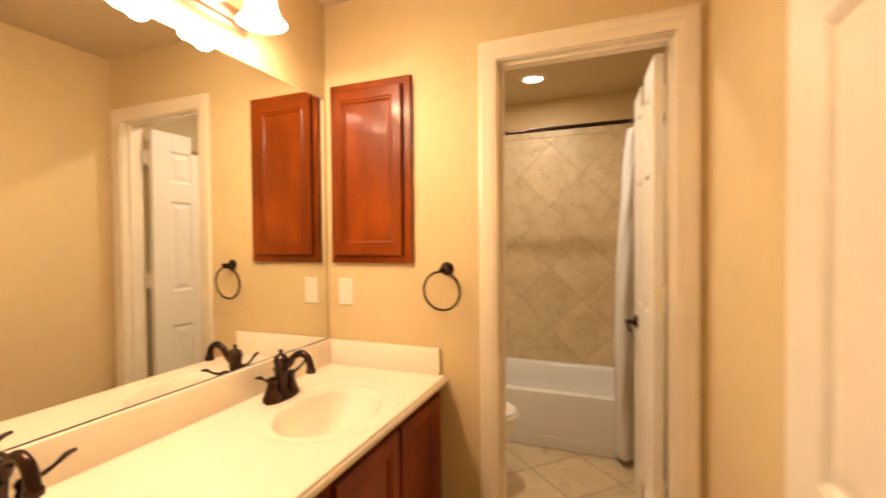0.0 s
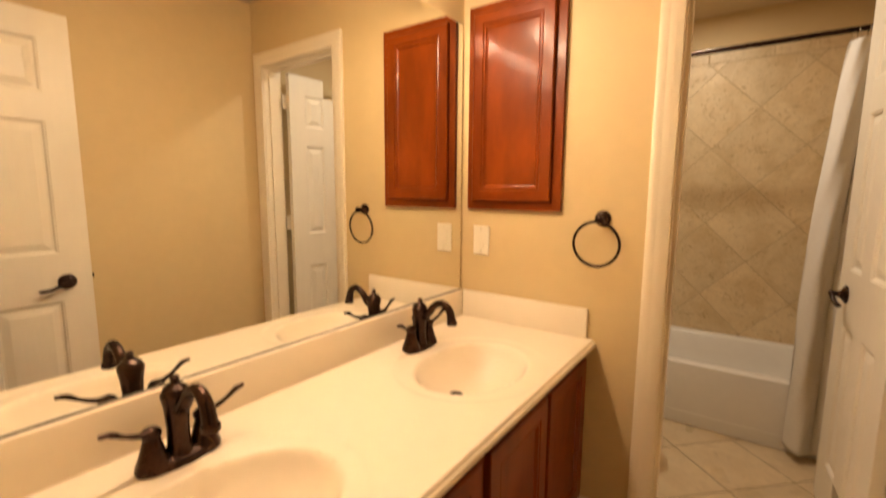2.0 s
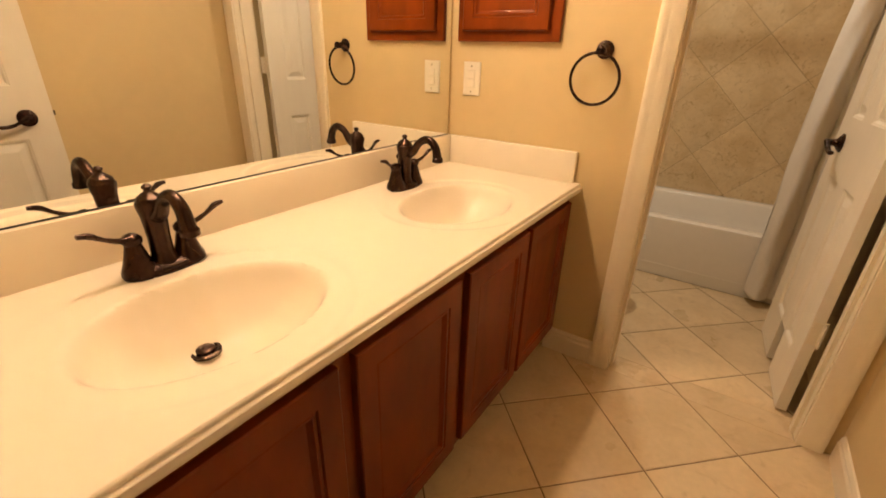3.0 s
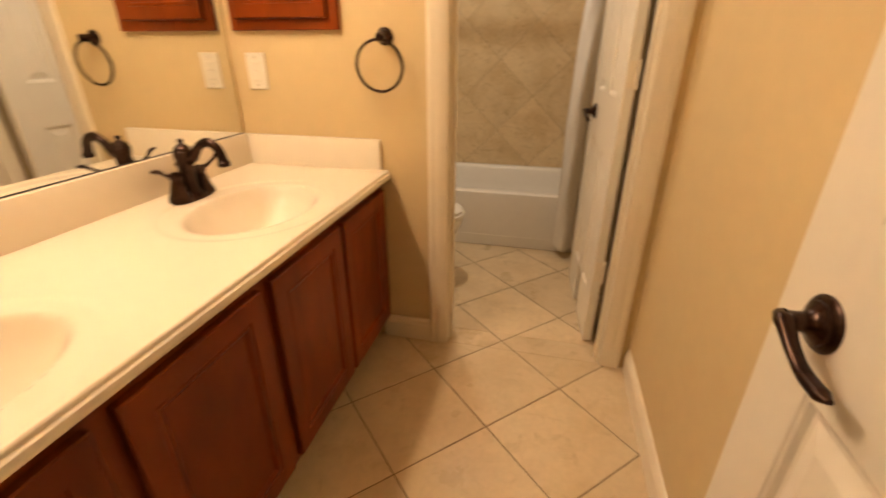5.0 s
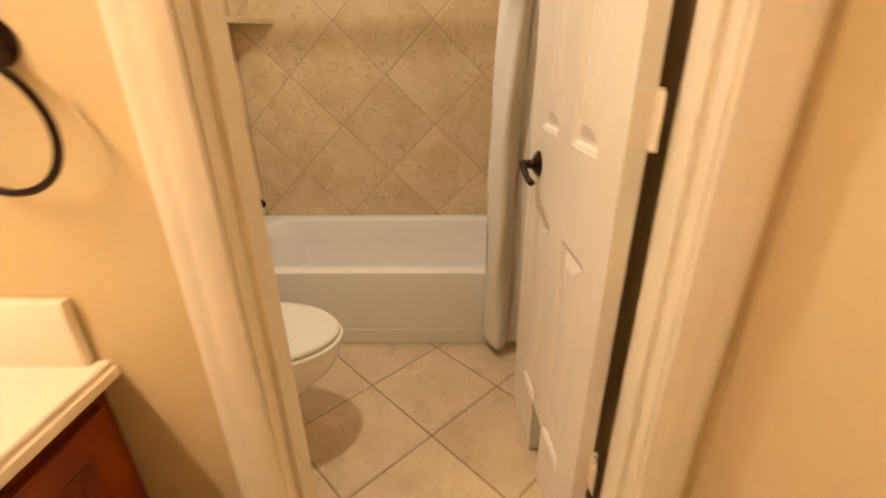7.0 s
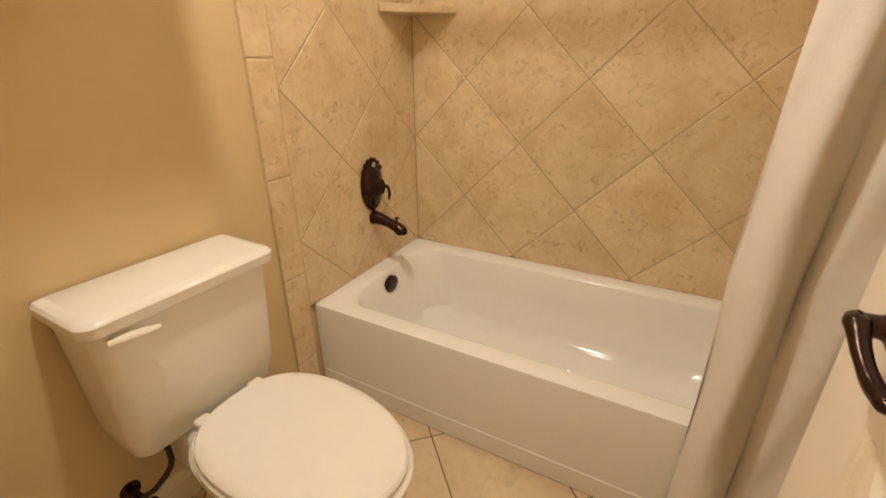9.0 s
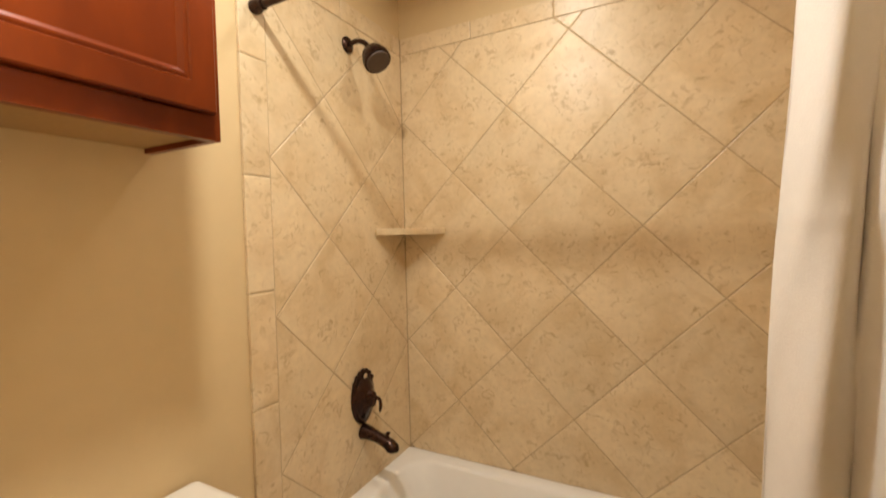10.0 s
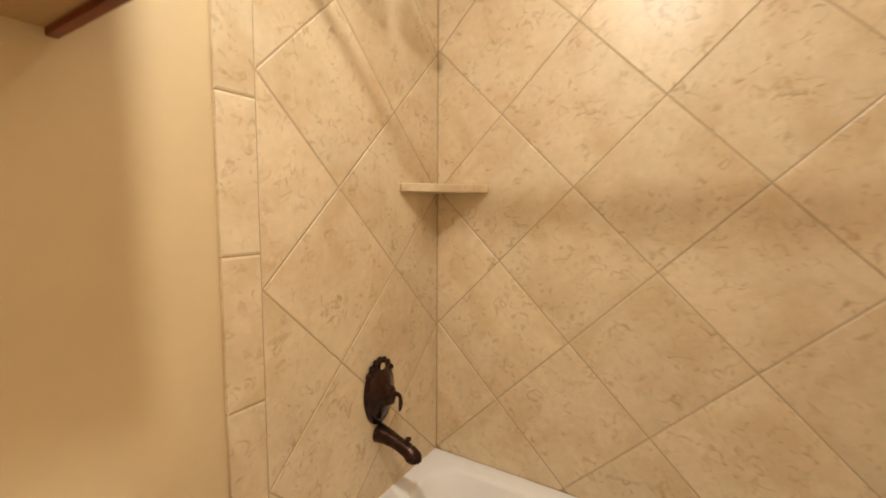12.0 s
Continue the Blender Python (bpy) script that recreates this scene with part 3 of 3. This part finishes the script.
WALLF = BWX + 0.010
AX = ((0, 1, 0), (0, 0, 1), (1, 0, 0))
trim_set = thing("tub_valve", (WALLF, 3.215, 0.725), "oil-rubbed bronze tub mixer with scalloped plate", "tub faucet")
bm = bmesh.new()
lathe(bm, ((0.070, 0.001), (0.070, 0.006), (0.064, 0.012), (0.056, 0.013), (0.050, 0.022), (0.036, 0.030), (0.024, 0.038), (0.020, 0.056), (0.012, 0.060)), facing((0, 0, 0), *AX), 32, sx=1.0, sy=1.5)
part("plate", bm, BRONZE, trim_set)
bm = bmesh.new()
for k in range(7):
    a = radians(90 + (k - 3) * 17)
    lathe(bm, ((0.004, 0.0), (0.010, 0.003), (0.011, 0.008), (0.006, 0.013)), facing((0.001, 0.069 * math.cos(a), 0.104 * math.sin(a)), *AX), 10)
part("scalloped_rim", bm, BRONZE, trim_set)
bm = bmesh.new()
tube(bm, smooth_path(((0.050, 0.004, 0.004), (0.066, 0.020, -0.004), (0.068, 0.028, -0.030), (0.062, 0.030, -0.060)), 5), [0.008, 0.0075, 0.006, 0.0075, 0.004], 10)
part("lever", bm, BRONZE, trim_set)
bm = bmesh.new()
lathe(bm, ((0.011, 0), (0.011, 0.003), (0.005, 0.005)), facing((0.016, 0, 0.086), *AX), 16)
part("button", bm, CHROME, trim_set, "bright round temperature button")
spout = thing("tub_spout", (WALLF, 3.215, 0.580), "oil-rubbed bronze tub spout with diverter knob", "tub spout")
bm = bmesh.new()
tube(bm, smooth_path(((0.001, 0, 0.008), (0.03, 0, 0.006), (0.075, 0, -0.004), (0.118, 0, -0.018), (0.138, 0, -0.034), (0.140, 0, -0.044)), 5), [0.031, 0.026, 0.021, 0.023, 0.026, 0.020], 20)
part("body", bm, BRONZE, spout)
bm = bmesh.new()
lathe(bm, ((0.004, 0), (0.004, 0.016), (0.009, 0.018), (0.009, 0.024), (0.004, 0.027)), pose(0.118, 0, 0.000), 14)
part("diverter_knob", bm, BRONZE, spout)

shower = thing("shower", (WALLF, 3.190, 2.085), "oil-rubbed bronze shower head on a short bent arm", "shower head")
bm = bmesh.new()
lathe(bm, ((0.031, 0.001), (0.031, 0.005), (0.024, 0.010), (0.012, 0.013)), facing((0, 0, 0), *AX), 24)
part("flange", bm, BRONZE, shower)
bm = bmesh.new()
tube(bm, smooth_path(((0.005, 0, 0), (0.05, 0, 0.004), (0.085, -0.002, -0.012), (0.105, -0.004, -0.036)), 6), 0.0095, 12)
part("arm", bm, BRONZE, shower)
hm = look((0.105, -0.004, -0.034), (0.165, -0.020, -0.115)) @ pose(0, 0, 0, 180, 0, 0)
bm = bmesh.new()
lathe(bm, ((0.012, 0.0), (0.013, 0.006)), hm, 20)
part("collar", bm, CHROME, shower, "bright metal collar")
bm = bmesh.new()
lathe(bm, ((0.013, 0.006), (0.026, 0.014), (0.040, 0.030), (0.048, 0.052), (0.052, 0.068), (0.051, 0.080), (0.046, 0.083)), hm, 28)
part("bell", bm, BRONZE, shower)
bm = bmesh.new()
lathe(bm, ((0.045, 0.082), (0.043, 0.086), (0.010, 0.087)), hm, 24)
part("spray_face", bm, material("grey_rubber_face", (0.09, 0.06, 0.045), 0.5, vary=0.2, scale=60), shower, "dull brown spray face")

RODY, RODZ = 2.772, 2.040
rod = thing("curtain_rod", (0, 0, 0), "dark bronze tension shower rod", "curtain rod")
bm = bmesh.new()
tube(bm, [(WALLF + 0.002, RODY, RODZ), (BEX - 0.001, RODY, RODZ)], 0.0125, 16)
part("pole", bm, BRONZE, rod)
for x, s in ((WALLF, 1), (BEX, -1)):
    bm = bmesh.new()
    lathe(bm, ((0.021, 0.001), (0.022, 0.012), (0.018, 0.030), (0.0165, 0.034), (0.0165, 0.040), (0.0135, 0.042)), facing((x, RODY, RODZ), (0, 1, 0), (0, 0, 1), (s, 0, 0)), 20)
    part("end_cap", bm, BRONZE, rod)

curtain = thing("shower_curtain", (0, 0, 0), "white cloth shower curtain drawn open beside the tub", "shower curtain")
bm = bmesh.new()
CNX, CNZ = 160, 130
cg = []
for i in range(CNX + 1):
    u = i / CNX
    col = []
    for k in range(CNZ + 1):
        v = k / CNZ
        z = 2.000 - v * 1.955
        wob = 0.4 * math.sin(5.1 * v + 9 * u) + 0.25 * math.sin(11 * v + 3 + 17 * u)
        a = u * 2 * math.pi * 2.3 + 1.45 + wob * (0.3 + 0.5 * v)
        amp = (0.018 + 0.026 * min(1, v * 2.2)) * (0.75 + 0.35 * math.sin(7 * u + 1))
        x = 0.104 - 0.072 * min(1, v * 1.6) ** 0.7 + u * (0.218 + 0.07 * v) + 0.012 * math.cos(a) * min(1, v * 3)
        y = RODY + 0.004 * v - 0.004 * math.exp(-((z - 1.375) / 0.008) ** 2) + amp * math.sin(a) + 0.004 * math.sin(23 * v + 31 * u)
        col.append(bm.verts.new((x, min(y, TF - 0.008), z)))
    cg.append(col)
for i in range(CNX):
    for k in range(CNZ):
        bm.faces.new((cg[i][k], cg[i + 1][k], cg[i + 1][k + 1], cg[i][k + 1]))
cl = part("cloth", bm, CLOTH, curtain)
sol = cl.modifiers.new("thickness", "SOLIDIFY")
sol.thickness = 0.0015
for i in range(6):
    bm = bmesh.new()
    x = 0.128 + i * 0.034
    rr = [[Vector((x, RODY, RODZ - 0.012)) + (0.026 + 0.002 * math.cos(b)) * Vector((0, math.sin(a), math.cos(a))) + Vector((0.002 * math.sin(b), 0, 0)) for b in (2 * math.pi * j / 6 for j in range(6))] for a in (2 * math.pi * q / 24 for q in range(25))]
    loft(bm, rr, True, False, False)
    bmesh.ops.remove_doubles(bm, verts=bm.verts[:], dist=1e-6)
    part("curtain_ring", bm, CHROME, curtain)

shelf = thing("corner_shelf", (WALLF, TY - 0.010, 1.366), "beige tile corner shelf in the tub alcove", "shelf")
bm = bmesh.new()
tri = [(0.0, 0.0), (0.205, 0.0), (0.212, -0.008), (0.012, -0.232), (0.0, -0.228)]
rings = [[(x * k, y * k, z) for x, y in tri] for k, z in ((0.985, -0.006), (1, -0.003), (1, 0.019), (0.985, 0.022))]
loft(bm, rings)
part("slab", bm, WALL_TILE, shelf, smooth=False)

# ---- toilet ----
toilet = thing("toilet", (BWX, 2.330, 0), "white porcelain two-piece toilet with closed lid", "toilet")


def egg(cx, hx, hy, z, n=40, back=0.62, sq=0.0):
    """An egg-shaped ring, blunter at the back."""
    pts = []
    for i in range(n):
        a = 2 * math.pi * i / n
        c, s = math.cos(a), math.sin(a)
        fx = hx if c > 0 else hx * back
        e = 0.8 if c < 0 else 1.0
        pts.append((cx + fx * math.copysign(abs(c) ** e, c), hy * math.copysign(abs(s) ** e, s), z))
    return pts


def tank_ring(d0, d1, w, z, r=0.035, bow=0.012):
    pts = []
    for qx, qy, a0 in ((1, 1, 0), (-1, 1, 90), (-1, -1, 180), (1, -1, 270)):
        for k in range(7):
            a = radians(a0 + 15 * k)
            rr = r if qx > 0 else 0.012
            x = (d1 - rr if qx > 0 else d0 + rr) + rr * math.cos(a)
            y = qy * (w - rr) + rr * math.sin(a)
            pts.append((x + (bow * (1 - (y / w) ** 2) if qx > 0 else 0), y - 0.010, z))
    return pts


bm = bmesh.new()
loft(bm, [tank_ring(0.02, d, w, z) for d, w, z in ((0.135, 0.165, 0.345), (0.165, 0.186, 0.355), (0.182, 0.197, 0.42), (0.192, 0.200, 0.55), (0.200, 0.207, 0.708))])
tank = part("tank", bm, PORCELAIN, toilet)
bm = bmesh.new()
loft(bm, [tank_ring(0.008 + e, d - e, w - e, z, 0.03) for d, w, z, e in ((0.208, 0.214, 0.708, 0.004), (0.216, 0.222, 0.712, 0), (0.218, 0.224, 0.735, 0), (0.214, 0.220, 0.743, 0.002), (0.204, 0.210, 0.747, 0.008))])
part("tank_lid", bm, PORCELAIN, toilet)
bm = bmesh.new()
lathe(bm, ((0.012, 0), (0.012, 0.010)), facing((0.196, -0.178, 0.690), *AX), 16)
tube(bm, smooth_path(((0.212, -0.196, 0.690), (0.218, -0.170, 0.691), (0.223, -0.135, 0.688), (0.226, -0.105, 0.685)), 4), [0.010, 0.012, 0.012, 0.007], 10, 0.7)
part("flush_lever", bm, PLASTIC, tank, "ivory flush lever")
bm = bmesh.new()
loft(bm, [egg(cx, hx, hy, z, back=b) for cx, hx, hy, z, b in ((0.36, 0.20, 0.115, 0.001, 1.2), (0.36, 0.195, 0.108, 0.03, 1.2), (0.37, 0.165, 0.090, 0.10, 1.2), (0.40, 0.20, 0.105, 0.18, 1.1), (0.43, 0.275, 0.155, 0.28, 0.9), (0.44, 0.295, 0.176, 0.345, 0.85), (0.44, 0.298, 0.180, 0.372, 0.85), (0.44, 0.290, 0.172, 0.380, 0.85))])
box(bm, 0.05, 0.30, -0.105, 0.105, 0.20, 0.345, 0.03, 4)
part("bowl", bm, PORCELAIN, toilet)
bm = bmesh.new()
loft(bm, [egg(0.455, hx, hy, z, back=0.80) for hx, hy, z in ((0.286, 0.178, 0.381), (0.292, 0.184, 0.385), (0.292, 0.184, 0.394), (0.286, 0.178, 0.399))])
part("seat", bm, PORCELAIN, toilet)
bm = bmesh.new()
loft(bm, [egg(0.452, hx, hy, z, back=0.80) for hx, hy, z in ((0.276, 0.170, 0.4005), (0.284, 0.178, 0.404), (0.284, 0.178, 0.412), (0.278, 0.172, 0.418), (0.25, 0.15, 0.421), (0.12, 0.07, 0.422))])
part("lid", bm, PORCELAIN, toilet)
for s in (-1, 1):
    bm = bmesh.new()
    box(bm, 0.205, 0.245, s * 0.075 - 0.020, s * 0.075 + 0.020, 0.372, 0.406, 0.008, 3)
    part("lid_hinge", bm, PLASTIC, toilet, "ivory lid hinge")

supply = thing("water_supply", (BWX, 2.338, 0.012), "black braided supply hose with a shut-off valve", "supply hose")
bm = bmesh.new()
tube(bm, smooth_path(((0.10, -0.125, 0.352), (0.10, -0.128, 0.31), (0.115, -0.135, 0.24), (0.10, -0.175, 0.19), (0.075, -0.195, 0.165), (0.06, -0.200, 0.15)), 6), 0.0075, 10)
part("hose", bm, BLACK, supply)
bm = bmesh.new()
tube(bm, [(0.001, -0.200, 0.145), (0.085, -0.200, 0.145)], 0.011, 12)
lathe(bm, ((0.026, 0.001), (0.024, 0.006), (0.012, 0.008)), facing((0, -0.200, 0.145), *AX), 20)
lathe(bm, ((0.018, 0), (0.018, 0.008), (0.012, 0.012)), facing((0.085, -0.200, 0.145), *AX), 16, sx=1.3)
part("shut_off_valve", bm, BRONZE, supply)

# ---- cabinet over the toilet ----
over = thing("overhead_cabinet", (0, 0, 0), "cherry-stained wall cabinet hung above the toilet", "cabinet")
OY0, OY1, OX, OZ0, OZ1 = BY + 0.012, 2.472, -0.945, 1.565, 2.33
part("body", boxes((BWX + 0.001, OX - 0.02, OY1 - 0.016, OY1, OZ0, OZ1), (BWX + 0.001, OX - 0.02, OY0, OY0 + 0.016, OZ0, OZ1), (BWX + 0.001, OX - 0.02, OY0 + 0.016, OY1 - 0.016, OZ1 - 0.016, OZ1)), CHERRY, over, smooth=False)
part("bottom_panel", boxes((BWX + 0.001, OX - 0.02, OY0 + 0.016, OY1 - 0.016, OZ0 + 0.012, OZ0 + 0.022)), BIRCH, over, "bare birch underside", smooth=False)
part("face_frame", boxes((OX - 0.02, OX, OY0, OY0 + 0.038, OZ0, OZ1), (OX - 0.02, OX, OY1 - 0.038, OY1, OZ0, OZ1), (OX - 0.02, OX, OY0 + 0.038, OY1 - 0.038, OZ0, OZ0 + 0.05), (OX - 0.02, OX, OY0 + 0.038, OY1 - 0.038, OZ1 - 0.04, OZ1)), CHERRY, over, smooth=False)
bm = bmesh.new()
nested(bm, OY1 - OY0 - 0.036, OZ1 - OZ0 - 0.072, CAB_DOOR, facing((OX + 0.001, OY0 + 0.018, OZ0 + 0.052), (0, 1, 0), (0, 0, 1), (1, 0, 0)))
part("door", bm, CHERRY, over, smooth=False)


# ---- tiles ----
def clip(poly, box4):
    """A convex polygon cut to the rectangle (u0, u1, v0, v1)."""
    for axis, lim, sgn in ((0, box4[0], 1), (0, box4[1], -1), (1, box4[2], 1), (1, box4[3], -1)):
        out = []
        for a, b in zip(poly, poly[1:] + poly[:1]):
            da, db = sgn * (a[axis] - lim), sgn * (b[axis] - lim)
            if da >= 0:
                out.append(a)
            if da * db < 0:
                f = da / (da - db)
                out.append((a[0] + f * (b[0] - a[0]), a[1] + f * (b[1] - a[1])))
        poly = out
        if len(poly) < 3:
            return []
    area = 0.5 * abs(sum(a[0] * b[1] - b[0] * a[1] for a, b in zip(poly, poly[1:] + poly[:1])))
    return poly if area > 2e-4 else []


def tile(poly, m, mat, parent, depth, edge=0.0025, lift=0.0):
    """One bevelled tile from a convex outline in the face's own plane."""
    cx, cy = sum(p[0] for p in poly) / len(poly), sum(p[1] for p in poly) / len(poly)
    bm = bmesh.new()
    shrink = []
    for k, z in ((0, 0), (0, depth - 0.0015 + lift), (edge, depth + lift)):
        ring = []
        for x, y in poly:
            d = math.hypot(x - cx, y - cy)
            f = max(0.0, 1 - 1.4 * k / d)
            ring.append(Vector((f * (x - cx), f * (y - cy), z)))
        shrink.append(ring)
    loft(bm, shrink, True, False, True)
    ob = link_mesh("tile", bm, mat)
    ob.matrix_basis = m @ Matrix.Translation((cx, cy, 0))
    ob.parent = parent
    return ob


def diamonds(u0, u1, v0, v1, pu, pv, half, gap):
    """Outlines of diagonal square tiles with corners on the lattice (pu, pv), cut to the rectangle."""
    out = []
    h = half - gap * 0.7071
    for i in range(-30, 31):
        for j in range(-30, 31):
            if (i + j) % 2:
                cu, cv = pu + i * half, pv + j * half
                if u0 - half < cu < u1 + half and v0 - half < cv < v1 + half:
                    p = clip([(cu + h, cv), (cu, cv + h), (cu - h, cv), (cu, cv - h)], (u0, u1, v0, v1))
                    if p:
                        out.append(p)
    return out


rnd = random.Random(4)
FM = facing((0, 0, -0.008), (1, 0, 0), (0, 1, 0), (0, 0, 1))
for area in ((WX, EX, SY, FY), (OX0, OX1, FY + 0.0005, BY), (BWX, BEX, BY + 0.0005, TF)):
    for p in diamonds(*area, -0.175, 2.300, 0.2500, 0.0045):
        tile(p, FM, FLOOR_TILE, floor, 0.008, lift=rnd.uniform(-0.0004, 0.0003))

tiles_back = tagged(link_mesh("wall_tiles_back", boxes((BWX + 0.001, BEX - 0.001, TY - 0.0085, TY - 0.0005, TZ - 0.01, 2.243)), WALL_GROUT), "beige stone-look tiles laid diagonally above the tub", "wall tiles", kind="structure")
BM = facing((0, TY - 0.001, 0), (1, 0, 0), (0, 0, 1), (0, -1, 0))
for p in diamonds(BWX + 0.012, BEX - 0.012, TZ + 0.003, 2.168, -0.441, 0.630, 0.2475, 0.0035):
    tile(p, BM, WALL_TILE, tiles_back, 0.009, lift=rnd.uniform(-0.0004, 0.0004))
x = BWX + 0.012
while x < BEX - 0.02:
    xe = min(x + 0.347, BEX - 0.012)
    tile([(x, 2.171), (xe - 0.003, 2.171), (xe - 0.003, 2.243), (x, 2.243)], BM, WALL_TILE, tiles_back, 0.010)
    x = xe

TLY = 2.716
tiles_left = tagged(link_mesh("wall_tiles_side", boxes((BWX + 0.0005, BWX + 0.0085, TLY + 0.001, TLY + 0.095, 0.0, TZ), (BWX + 0.0005, BWX + 0.0085, TLY + 0.001, TY - 0.009, TZ, 2.243)), WALL_GROUT), "beige stone-look tiles with a bullnose border beside the tub", "wall tiles", kind="structure")
LM = facing((BWX + 0.001, 0, 0), *AX)
for p in diamonds(TLY + 0.095, TY - 0.012, TZ + 0.003, 2.168, TLY + 0.095, 1.114, 0.2475, 0.0035):
    tile(p, LM, WALL_TILE, tiles_left, 0.009, lift=rnd.uniform(-0.0004, 0.0004))
z = -0.188
while z < 2.2:
    a, b = max(z, 0.002), min(z + 0.344, 2.243)
    tile([(TLY, a), (TLY + 0.092, a), (TLY + 0.092, b), (TLY, b)], LM, WALL_TILE, tiles_left, 0.010, 0.004)
    z += 0.347
y = TLY + 0.095
while y < TY - 0.02:
    ye = min(y + 0.347, TY - 0.012)
    tile([(y, 2.171), (ye - 0.003, 2.171), (ye - 0.003, 2.243), (y, 2.243)], LM, WALL_TILE, tiles_left, 0.010)
    y = ye
